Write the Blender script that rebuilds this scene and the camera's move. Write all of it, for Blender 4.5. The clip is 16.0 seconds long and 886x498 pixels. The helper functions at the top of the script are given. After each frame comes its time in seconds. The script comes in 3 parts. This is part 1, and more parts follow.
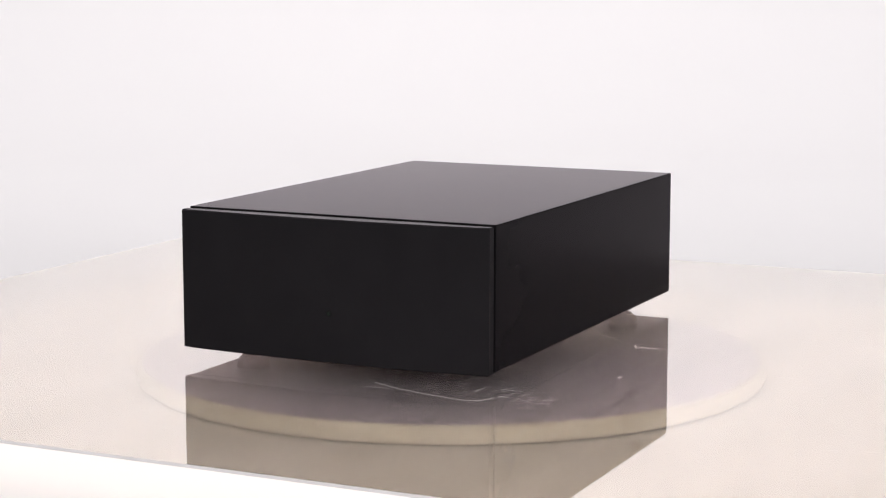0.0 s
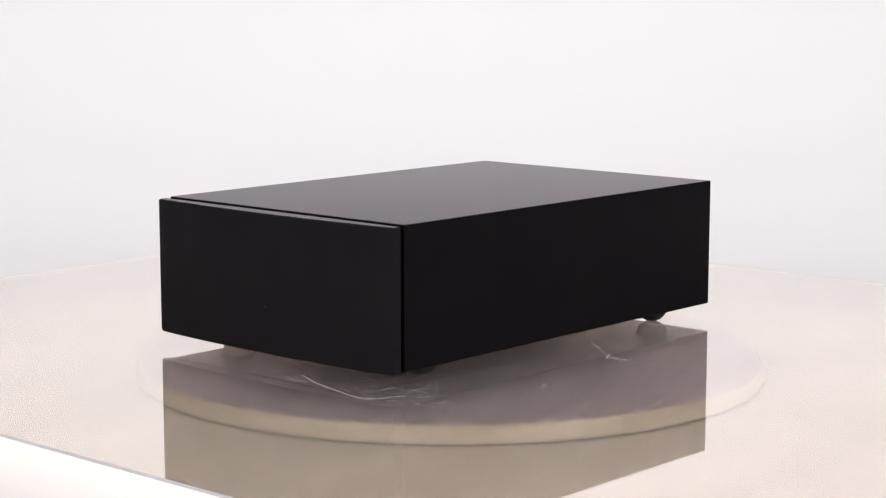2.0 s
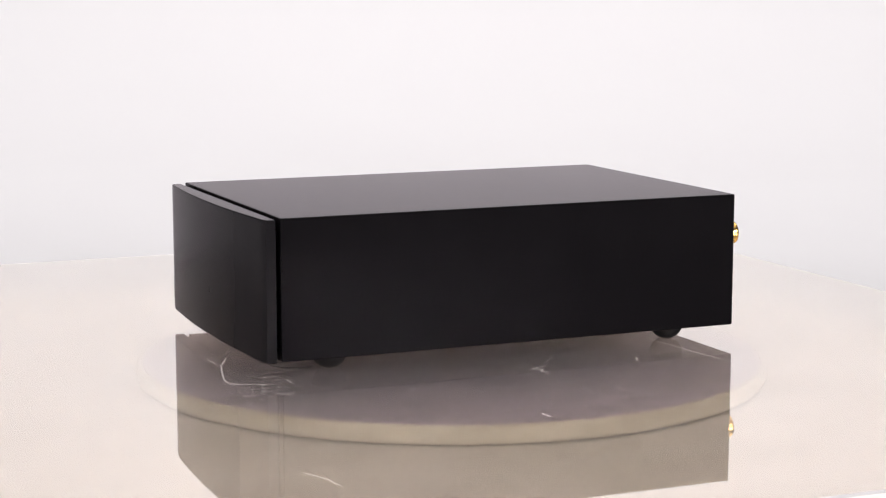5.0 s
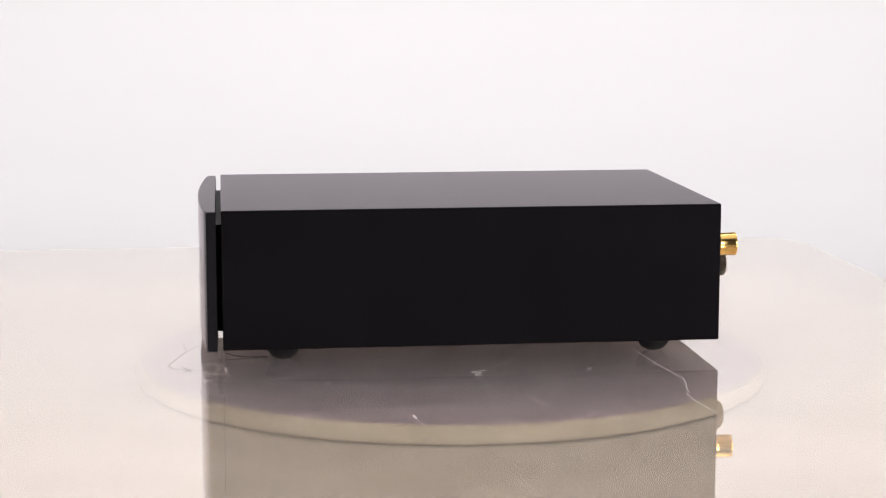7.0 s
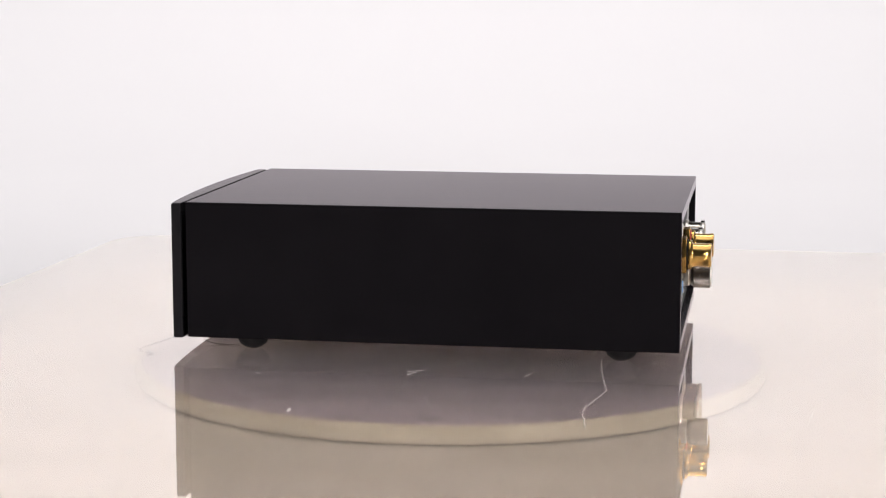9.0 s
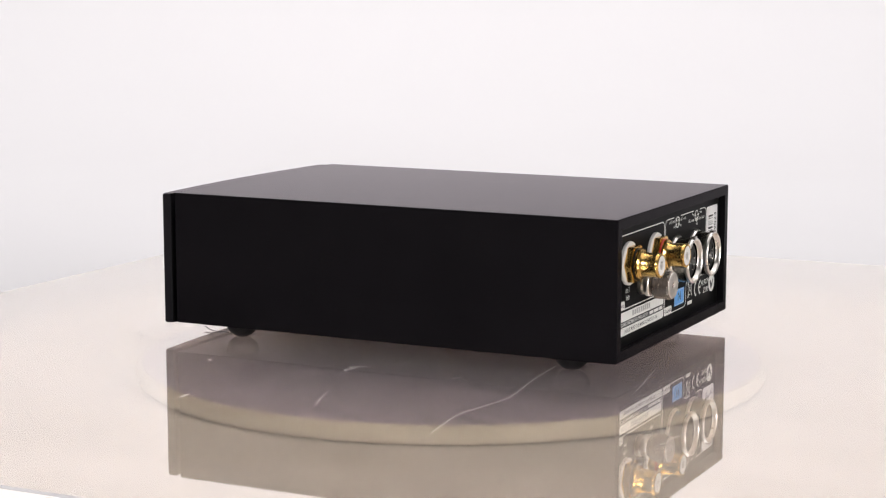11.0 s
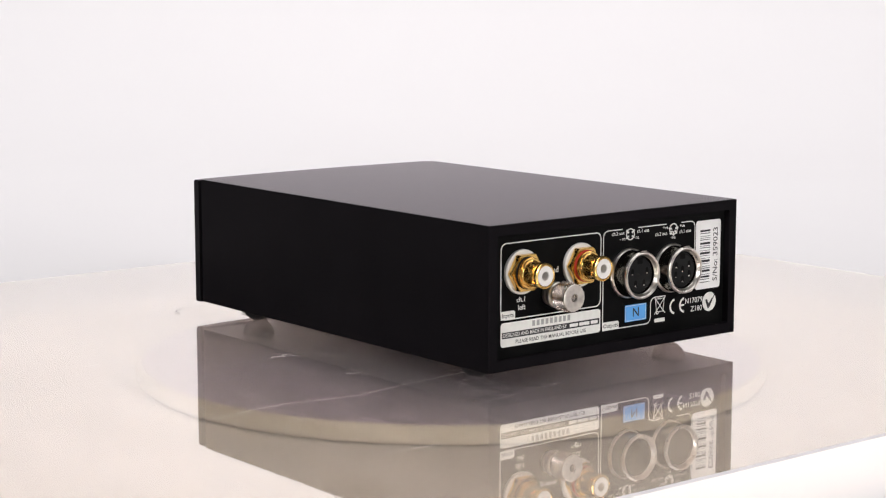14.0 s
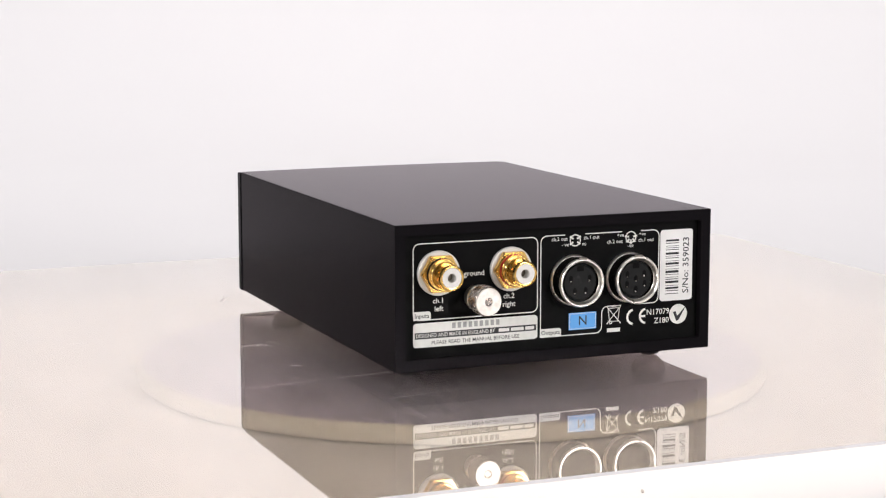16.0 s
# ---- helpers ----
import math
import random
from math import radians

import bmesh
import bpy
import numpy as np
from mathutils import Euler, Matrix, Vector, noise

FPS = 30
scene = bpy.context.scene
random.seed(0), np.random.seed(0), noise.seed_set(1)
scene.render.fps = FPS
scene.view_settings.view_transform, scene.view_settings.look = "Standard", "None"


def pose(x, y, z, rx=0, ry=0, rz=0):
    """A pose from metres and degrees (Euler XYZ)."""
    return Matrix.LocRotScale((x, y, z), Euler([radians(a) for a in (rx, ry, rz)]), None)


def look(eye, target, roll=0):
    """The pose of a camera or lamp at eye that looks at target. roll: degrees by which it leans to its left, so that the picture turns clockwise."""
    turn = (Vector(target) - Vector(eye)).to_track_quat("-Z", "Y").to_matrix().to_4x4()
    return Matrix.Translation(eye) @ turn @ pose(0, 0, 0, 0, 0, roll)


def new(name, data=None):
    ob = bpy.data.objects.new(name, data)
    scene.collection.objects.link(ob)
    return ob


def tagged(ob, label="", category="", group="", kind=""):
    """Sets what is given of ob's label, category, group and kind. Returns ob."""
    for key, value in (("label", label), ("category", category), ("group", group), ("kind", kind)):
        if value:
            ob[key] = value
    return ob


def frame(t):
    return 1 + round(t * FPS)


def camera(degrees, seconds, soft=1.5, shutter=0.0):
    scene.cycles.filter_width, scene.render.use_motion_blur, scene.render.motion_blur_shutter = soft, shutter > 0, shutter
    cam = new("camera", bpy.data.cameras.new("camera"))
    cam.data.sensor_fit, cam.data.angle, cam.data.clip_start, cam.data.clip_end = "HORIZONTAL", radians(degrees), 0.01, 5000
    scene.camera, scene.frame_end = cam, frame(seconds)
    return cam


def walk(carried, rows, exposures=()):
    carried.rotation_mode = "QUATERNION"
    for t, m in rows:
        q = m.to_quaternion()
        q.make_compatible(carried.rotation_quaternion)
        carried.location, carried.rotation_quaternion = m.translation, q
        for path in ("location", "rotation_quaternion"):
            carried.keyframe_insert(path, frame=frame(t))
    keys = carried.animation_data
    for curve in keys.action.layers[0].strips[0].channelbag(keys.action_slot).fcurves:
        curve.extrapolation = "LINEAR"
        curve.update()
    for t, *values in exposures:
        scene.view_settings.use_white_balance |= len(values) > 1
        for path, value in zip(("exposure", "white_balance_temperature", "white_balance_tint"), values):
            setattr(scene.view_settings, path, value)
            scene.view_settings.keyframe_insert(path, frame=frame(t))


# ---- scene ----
cam = camera(26.356, 16.0, soft=1.2)

# the camera stands still on its tripod and looks a little down on the platter
EYE = pose(0, -0.8438, 0.1621, 90 - 8.411, 0, 0.249)
walk(cam, [(0.0, EYE), (16.0, EYE)])

# ---- world and light ----
world = bpy.data.worlds.new("studio")
scene.world = world
world.use_nodes = True
world.node_tree.nodes["Background"].inputs[0].default_value = (0.9, 0.95, 1.0, 1)
world.node_tree.nodes["Background"].inputs[1].default_value = 0.0


def softbox(name, eye, target, w, h, watts, tint=(1, 0.980, 0.995)):
    lamp = bpy.data.lights.new(name, "AREA")
    lamp.shape, lamp.size, lamp.size_y, lamp.energy, lamp.color = "RECTANGLE", w, h, watts, tint
    ob = new(name, lamp)
    ob.matrix_world = look(eye, target)
    return ob


softbox("overhead_softbox", (0.0, -0.12, 1.7), (0, -0.12, 0), 2.4, 1.4, 11.6)
# unseen lamp, added to whiten the backdrop and its reflection in the sheet
softbox("added_backdrop_lamp", (0.0, 0.62, 1.35), (0, 1.42, 0.12), 2.6, 0.4, 23.6)
softbox("front_left_softbox", (-1.0, -1.25, 0.60), (0, 0, 0), 0.28, 0.5, 10.5)
softbox("front_right_softbox", (1.0, -1.17, 0.43), (0, 0, 0), 0.42, 0.42, 12.5)


# ---- materials ----
def mat(name, colour, rough=0.5, metal=0.0, spec=0.5, noise_scale=0.0, colour2=None, bump=0.0, bump_scale=400.0, rough_var=0.0,
        stretch=(1, 1, 1)):
    m = bpy.data.materials.new(name)
    m.use_nodes = True
    nt = m.node_tree
    b = nt.nodes["Principled BSDF"]
    b.inputs["Base Color"].default_value = (*colour, 1)
    b.inputs["Roughness"].default_value = rough
    b.inputs["Metallic"].default_value = metal
    b.inputs["Specular IOR Level"].default_value = spec
    tc = nt.nodes.new("ShaderNodeTexCoord")
    mp = nt.nodes.new("ShaderNodeMapping")
    mp.inputs["Scale"].default_value = stretch
    nt.links.new(tc.outputs["Object"], mp.inputs["Vector"])

    def noise_node(scale, detail=4.0):
        n = nt.nodes.new("ShaderNodeTexNoise")
        n.inputs["Scale"].default_value = scale
        n.inputs["Detail"].default_value = detail
        nt.links.new(mp.outputs[0], n.inputs["Vector"])
        return n
    if colour2 is not None:
        n = noise_node(noise_scale, 6.0)
        mix = nt.nodes.new("ShaderNodeMix")
        mix.data_type = "RGBA"
        mix.inputs[6].default_value = (*colour, 1)
        mix.inputs[7].default_value = (*colour2, 1)
        ramp = nt.nodes.new("ShaderNodeMapRange")
        ramp.inputs[1].default_value, ramp.inputs[2].default_value = 0.35, 0.65
        nt.links.new(n.outputs[0], ramp.inputs[0])
        nt.links.new(ramp.outputs[0], mix.inputs[0])
        nt.links.new(mix.outputs[2], b.inputs["Base Color"])
    if rough_var:
        n = noise_node(noise_scale * 2.3 if noise_scale else 60.0)
        r = nt.nodes.new("ShaderNodeMapRange")
        r.inputs[3].default_value, r.inputs[4].default_value = rough - rough_var, rough + rough_var
        nt.links.new(n.outputs[0], r.inputs[0])
        nt.links.new(r.outputs[0], b.inputs["Roughness"])
    if bump:
        n = noise_node(bump_scale, 2.0)
        bp = nt.nodes.new("ShaderNodeBump")
        bp.inputs["Strength"].default_value = bump
        bp.inputs["Distance"].default_value = 0.0002
        nt.links.new(n.outputs[0], bp.inputs["Height"])
        nt.links.new(bp.outputs[0], b.inputs["Normal"])
    return m


M_PAPER = mat("white_paper", (0.768, 0.748, 0.751), 0.8, spec=0.06, noise_scale=3.0, colour2=(0.778, 0.759, 0.761), bump=0.05, bump_scale=900)
M_WALL = mat("studio_paint", (0.16, 0.16, 0.165), 0.8, noise_scale=2.0, colour2=(0.19, 0.19, 0.19))
M_BOARD = mat("table_board", (0.5, 0.48, 0.45), 0.6, noise_scale=6, colour2=(0.45, 0.43, 0.4))
M_ANODISED = mat("black_anodised", (0.0075, 0.0066, 0.0077), 0.27, spec=0.032, noise_scale=45, colour2=(0.0086, 0.0076, 0.0088))
# lighter than the case: light caught by the front is put into this colour
M_FACE_LIT = mat("black_faceplate_lit", (0.0135, 0.0125, 0.0140), 0.27, spec=0.032, noise_scale=45, colour2=(0.0150, 0.0140, 0.0155))
for dyed, sheen_ior in ((M_ANODISED, 1.082), (M_FACE_LIT, 1.088)):  # the dye gives the sheen a purple cast
    dyed_nodes, dyed_links = dyed.node_tree.nodes, dyed.node_tree.links
    dyed_nodes["Principled BSDF"].inputs["Specular IOR Level"].default_value = 0.0
    sheen, edge, blend = dyed_nodes.new("ShaderNodeBsdfGlossy"), dyed_nodes.new("ShaderNodeFresnel"), dyed_nodes.new("ShaderNodeMixShader")
    sheen.inputs["Color"].default_value = (1.0, 0.945, 0.985, 1)
    sheen.inputs["Roughness"].default_value = 0.27
    edge.inputs["IOR"].default_value = sheen_ior
    dyed_links.new(edge.outputs[0], blend.inputs[0])
    dyed_links.new(dyed_nodes["Principled BSDF"].outputs[0], blend.inputs[1])
    dyed_links.new(sheen.outputs[0], blend.inputs[2])
    dyed_links.new(blend.outputs[0], dyed_nodes["Material Output"].inputs["Surface"])
M_PANEL = mat("black_panel", (0.0042, 0.0042, 0.0042), 0.4, spec=0.03, noise_scale=80, colour2=(0.0065, 0.0065, 0.0065))
M_RUBBER = mat("black_rubber", (0.012, 0.011, 0.012), 0.7, spec=0.3, bump=0.2, bump_scale=1500)
M_GOLD = mat("gold_plate", (0.86, 0.56, 0.18), 0.22, 1.0, noise_scale=150, colour2=(0.79, 0.50, 0.15), rough_var=0.04)
M_NICKEL = mat("nickel", (0.88, 0.84, 0.78), 0.29, 1.0, noise_scale=200, colour2=(0.78, 0.73, 0.67), rough_var=0.05)
# darker and browner than the plain nickel
M_KNURL = mat("brown_nickel", (0.40, 0.355, 0.32), 0.26, 1.0, noise_scale=200, colour2=(0.30, 0.265, 0.24), rough_var=0.05)
# nickel made darker: the dim surroundings it mirrors are put into its colour
M_DARKNICKEL = mat("darkened_nickel", (0.28, 0.255, 0.22), 0.16, 1.0, noise_scale=200, colour2=(0.30, 0.27, 0.235), rough_var=0.05)
M_BRUSHED = mat("brushed_nickel", (0.80, 0.76, 0.70), 0.45, 1.0, noise_scale=300, colour2=(0.58, 0.54, 0.5), rough_var=0.06)
M_INK = mat("white_ink", (0.80, 0.80, 0.76), 0.6, noise_scale=300, colour2=(0.74, 0.74, 0.70))
M_NYLON = mat("white_nylon", (0.8, 0.78, 0.74), 0.45, noise_scale=120, colour2=(0.74, 0.72, 0.68))
M_STICKER = mat("white_sticker", (0.88, 0.87, 0.86), 0.5, noise_scale=60, colour2=(0.76, 0.75, 0.74))
M_BLUE = mat("blue_sticker", (0.10, 0.36, 0.78), 0.45, noise_scale=90, colour2=(0.12, 0.40, 0.80))
M_BLACKINK = mat("black_ink", (0.012, 0.012, 0.014), 0.55)
M_GREYINK = mat("grey_ink", (0.38, 0.38, 0.37), 0.6, noise_scale=300, colour2=(0.33, 0.33, 0.32))
M_RED = mat("red_ring", (0.42, 0.02, 0.015), 0.35)
M_BLACKPLASTIC = mat("black_plastic", (0.010, 0.010, 0.010), 0.4, spec=0.12)
# near-black that stands in for shade in holes, used on the LED bezel too
M_HOLE_SHADE = mat("hole_shade", (0.004, 0.004, 0.004), 0.8, spec=0.1)
M_LED = mat("led_lens", (0.012, 0.018, 0.014), 0.2, spec=0.25)
M_SCRATCH = mat("scratch", (0.95, 0.93, 0.91), 0.6, noise_scale=200, colour2=(0.86, 0.84, 0.82))
M_SCRATCH.node_tree.nodes["Principled BSDF"].inputs["Alpha"].default_value = 0.45
M_THREAD = mat("dark_thread", (0.03, 0.028, 0.028), 0.8, bump=0.3, bump_scale=3000)
M_RIM = mat("cream_plastic", (0.92, 0.89, 0.82), 0.13, spec=1.0, noise_scale=28, colour2=(0.82, 0.78, 0.70), rough_var=0.05)
M_STAIN = mat("stain", (0.38, 0.34, 0.31), 0.6, noise_scale=300, colour2=(0.48, 0.44, 0.40))
# worn glossy grey lacquer of the platter, with long fine streaks
M_PLATTER = mat("platter_lacquer", (0.80, 0.74, 0.93), 0.14, 0.0, spec=0.8, noise_scale=95, colour2=(0.50, 0.455, 0.585), bump=0.03, bump_scale=260,
                rough_var=0.06, stretch=(0.4, 2.6, 1))


def acrylic():
    m = mat("clear_acrylic", (0.765, 0.662, 0.55), 0.012, noise_scale=11, colour2=(0.685, 0.59, 0.475), stretch=(1, 2.5, 1))
    b = m.node_tree.nodes["Principled BSDF"]
    b.inputs["IOR"].default_value = 1.49
    b.inputs["Transmission Weight"].default_value = 1.0
    # an added coat layer, made up to strengthen the sheet's mirror reflection
    b.inputs["Coat Weight"].default_value = 1.0
    b.inputs["Coat Roughness"].default_value = 0.02
    b.inputs["Coat IOR"].default_value = 2.2
    return m


M_ACRYLIC = acrylic()


def scuffs():
    """Dust and fine wear on the sheet: mostly clear, with thin pale streaks and blotches."""
    m = bpy.data.materials.new("scuffed_film")
    m.use_nodes = True
    nt = m.node_tree
    nt.nodes.clear()
    out, mix = nt.nodes.new("ShaderNodeOutputMaterial"), nt.nodes.new("ShaderNodeMixShader")
    clear, pale = nt.nodes.new("ShaderNodeBsdfTransparent"), nt.nodes.new("ShaderNodeBsdfDiffuse")
    pale.inputs["Color"].default_value = (0.95, 0.94, 0.935, 1)
    tc = nt.nodes.new("ShaderNodeTexCoord")
    levels = []
    for scale, stretch, low, high in ((9.0, (1, 1.6, 1), 0.040, 0.060), (60.0, (0.2, 2.2, 1), -0.008, 0.008)):
        mp, n, r = nt.nodes.new("ShaderNodeMapping"), nt.nodes.new("ShaderNodeTexNoise"), nt.nodes.new("ShaderNodeMapRange")
        mp.inputs["Scale"].default_value = stretch
        n.inputs["Scale"].default_value, n.inputs["Detail"].default_value = scale, 5.0
        r.inputs[1].default_value, r.inputs[2].default_value, r.inputs[3].default_value, r.inputs[4].default_value = 0.3, 0.7, low, high
        nt.links.new(tc.outputs["Object"], mp.inputs["Vector"])
        nt.links.new(mp.outputs[0], n.inputs["Vector"])
        nt.links.new(n.outputs[0], r.inputs[0])
        levels.append(r.outputs[0])
    for other in levels[1:]:
        add = nt.nodes.new("ShaderNodeMath")
        nt.links.new(levels[0], add.inputs[0])
        nt.links.new(other, add.inputs[1])
        levels[0] = add.outputs[0]
    nt.links.new(levels[0], mix.inputs[0])
    nt.links.new(clear.outputs[0], mix.inputs[1])
    nt.links.new(pale.outputs[0], mix.inputs[2])
    nt.links.new(mix.outputs[0], out.inputs["Surface"])
    return m


M_SCUFFS = scuffs()
M_SAWN = mat("sawn_acrylic", (0.76, 0.74, 0.74), 0.6, spec=0.2, noise_scale=90, colour2=(0.70, 0.68, 0.68))


# ---- mesh helpers ----
def empty(name, label, category, group=""):
    ob = new(name)
    ob.empty_display_size = 0.02
    return tagged(ob, label, category, group)


def part(name, bm, material, parent=None, label="", smooth=False):
    bmesh.ops.recalc_face_normals(bm, faces=bm.faces[:])
    me = bpy.data.meshes.new(name)
    bm.to_mesh(me)
    bm.free()
    me.materials.append(material)
    if smooth:
        me.polygons.foreach_set("use_smooth", [True] * len(me.polygons))
        me.set_sharp_from_angle(angle=radians(35))
    ob = new(name, me)
    if parent:
        ob.parent = parent
    if label:
        ob["label"] = label
    return ob


def box(x0, y0, z0, x1, y1, z1, bevel=0.0, segments=2, bm=None):
    bm = bm or bmesh.new()
    m = Matrix.LocRotScale(((x0 + x1) / 2, (y0 + y1) / 2, (z0 + z1) / 2), None, (x1 - x0, y1 - y0, z1 - z0))
    made = bmesh.ops.create_cube(bm, size=1.0, matrix=m)
    if bevel:
        edges = list({e for v in made["verts"] for e in v.link_edges})
        bmesh.ops.bevel(bm, geom=edges, offset=bevel, segments=segments, profile=0.6, affect="EDGES")
    return bm


def lathe(profile, centre, axis="z", steps=48, bm=None):
    """A turned solid: profile of (radius, height) along the axis from the centre."""
    bm = bm or bmesh.new()
    rings = []
    for r, h in profile:
        ring = []
        for i in range(steps if r > 1e-7 else 1):
            a = 2 * math.pi * i / steps
            c, s = r * math.cos(a), r * math.sin(a)
            v = (c, s, h) if axis == "z" else (h, c, s)
            ring.append(bm.verts.new(Vector(centre) + Vector(v)))
        rings.append(ring)
    for a, b in zip(rings, rings[1:]):
        if len(a) == 1 and len(b) == 1:
            continue
        for i in range(steps):
            j = (i + 1) % steps
            if len(a) == 1:
                bm.faces.new((a[0], b[i], b[j]))
            elif len(b) == 1:
                bm.faces.new((a[i], a[j], b[0]))
            else:
                bm.faces.new((a[i], a[j], b[j], b[i]))
    return bm


def slab(outline, to_world, w0, w1, bm=None):
    """A flat prism: a 2D outline between the heights w0 and w1."""
    bm = bm or bmesh.new()
    low = [bm.verts.new(to_world(u, v, w0)) for u, v in outline]
    high = [bm.verts.new(to_world(u, v, w1)) for u, v in outline]
    bm.faces.new(low[::-1])
    bm.faces.new(high)
    n = len(outline)
    for i in range(n):
        j = (i + 1) % n
        bm.faces.new((low[i], low[j], high[j], high[i]))
    return bm


def strip(points, width, to_world, w0, w1, closed=False, bm=None, taper=False):
    """A thin raised line along 2D points."""
    bm = bm or bmesh.new()
    pts = [Vector(q) for q in points]
    n = len(pts)
    rows = []
    for i, q in enumerate(pts):
        a = pts[(i - 1) % n] if closed or i else q
        b = pts[(i + 1) % n] if closed or i < n - 1 else q
        d = (b - a).normalized()
        k = Vector((-d.y, d.x)) * width / 2
        if taper and i in (0, n - 1):
            k *= 0.25
        rows.append([bm.verts.new(to_world(*(q + s * k), w)) for s, w in ((1, w0), (1, w1), (-1, w1), (-1, w0))])
    for i in range(n if closed else n - 1):
        a, b = rows[i], rows[(i + 1) % n]
        for j in range(4):
            bm.faces.new((a[j], b[j], b[(j + 1) % 4], a[(j + 1) % 4]))
    if not closed:
        bm.faces.new(rows[0])
        bm.faces.new(rows[-1][::-1])
    return bm


def arc(cu, cv, r, a0, a1, n=8, ry=None):
    return [(cu + r * math.cos(radians(a0 + (a1 - a0) * i / n)), cv + (ry or r) * math.sin(radians(a0 + (a1 - a0) * i / n)))
            for i in range(n + 1)]


def rounded(u0, v0, u1, v1, r, n=5):
    return arc(u1 - r, v1 - r, r, 0, 90, n) + arc(u0 + r, v1 - r, r, 90, 180, n) + arc(u0 + r, v0 + r, r, 180, 270, n) + \
        arc(u1 - r, v0 + r, r, 270, 360, n)


# ---- the set: paper sweep on a table, in a dim studio room ----
TABLE = -0.0190


def paper_sweep():
    bm = bmesh.new()
    line = [(-0.62, TABLE), (-0.3, TABLE), (0.2, TABLE), (0.7, TABLE), (0.9, TABLE)]
    line += [(0.9 + 0.8 * math.sin(radians(a)), TABLE + 0.8 - 0.8 * math.cos(radians(a))) for a in range(3, 91, 3)]
    line += [(1.7, 0.9), (1.7, 1.1), (1.7, 1.4), (1.7, 1.7)]
    rows = [[bm.verts.new((x, y, z - d)) for y, z in line] for x in (-1.5, 1.5) for d in (0.0, 0.002)]
    for a, b in ((0, 2), (3, 1), (1, 0), (2, 3)):
        for i in range(len(line) - 1):
            bm.faces.new((rows[a][i], rows[b][i], rows[b][i + 1], rows[a][i + 1]))
    for i in (0, -1):
        bm.faces.new([rows[k][i] for k in (0, 1, 3, 2)])
    ob = part("backdrop", bm, M_PAPER, smooth=True)
    return tagged(ob, "seamless white paper sweep rising behind the turntable", "backdrop", kind="structure")


def work_table():
    t = empty("table", "plain board table under the white paper sweep", "table")
    part("tabletop", box(-1.5, -0.62, TABLE - 0.035, 1.5, 0.92, TABLE - 0.0025, 0.002), M_BOARD, t)
    for x in (-1.42, 1.42):
        for y in (-0.55, 0.85):
            part("leg", box(x - 0.03, y - 0.03, TABLE - 0.75, x + 0.03, y + 0.03, TABLE - 0.035, 0.003), M_BOARD, t)


def studio_room():
    z0, z1 = TABLE - 0.75, 2.05
    walls = (("floor", (-2.6, -3.0, z0 - 0.1, 2.6, 2.4, z0)), ("ceiling", (-2.6, -3.0, z1, 2.6, 2.4, z1 + 0.1)),
             ("wall_west", (-2.7, -3.0, z0, -2.6, 2.4, z1)), ("wall_east", (2.6, -3.0, z0, 2.7, 2.4, z1)),
             ("wall_south", (-2.6, -3.1, z0, 2.6, -3.0, z1)), ("wall_north", (-2.6, 2.4, z0, 2.6, 2.5, z1)))
    for name, b in walls:
        tagged(part(name, box(*b), M_WALL), "dim grey painted studio " + name.split("_")[0], name.split("_")[0], kind="structure")


paper_sweep()
work_table()
studio_room()

# ---- the turntable ----
PLATTER_R, PLATTER_TOP = 0.1395, -0.0109


def turntable():
    t = empty("turntable", "round glossy grey turntable with a cream plastic rim", "turntable")
    zt = PLATTER_TOP
    part("platter", lathe([(0, zt), (0.1384, zt), (0.1384, zt - 0.003), (0, zt - 0.003)], (0, 0, 0), steps=160), M_PLATTER, t, smooth=True)
    zb = TABLE + 0.0003
    mid, half = (zt + zb) / 2, (zt - zb) / 2
    prof = [(0.1386, zt - 0.0004), (0.1389, zt)]
    prof += [(0.1389 + 0.0026 * abs(math.cos(radians(a))) ** 0.5, mid + half * math.sin(radians(a))) for a in range(80, -81, -10)]
    prof += [(0.1389, zb), (0.1300, zb), (0.1300, zt - 0.0031), (0.1386, zt - 0.0031), (0.1386, zt - 0.0004)]
    part("rim", lathe(prof, (0, 0, 0), steps=200), M_RIM, t, smooth=True)
    part("base_ring", lathe([(0.118, zb + 0.002), (0.1375, zb + 0.0005), (0.1375, TABLE), (0.118, TABLE), (0.118, zb + 0.002)], (0, 0, 0), steps=160),
         M_RIM, t)
    part("spindle", lathe([(0, -0.0012), (0.002, -0.0012), (0.0025, -0.003), (0.0025, zt - 0.002), (0, zt - 0.002)], (0, 0, 0)), M_ACRYLIC, t, "clear stub that carries the sheet", smooth=True).visible_shadow = False
    # small scuffs on the rim
    for a, z in ((-74.6, -0.0150), (-73.6, -0.0149), (-72.8, -0.0151), (-96, -0.0148), (-140, -0.015)):
        c = (0.1414 * math.cos(radians(a)), 0.1414 * math.sin(radians(a)), z)
        part("scuff", lathe([(0, 0.0002), (0.0007, 0.0001), (0.0008, -0.0001), (0, -0.0002)], c, steps=8), M_STAIN, t, "dark scuff")
    return t


TURNTABLE = turntable()


# ---- the clear sheet on the turntable ----
def flat(u, v, w):
    return (u, v, w)


def mm(points):
    return [(x / 1000, y / 1000) for x, y in points]


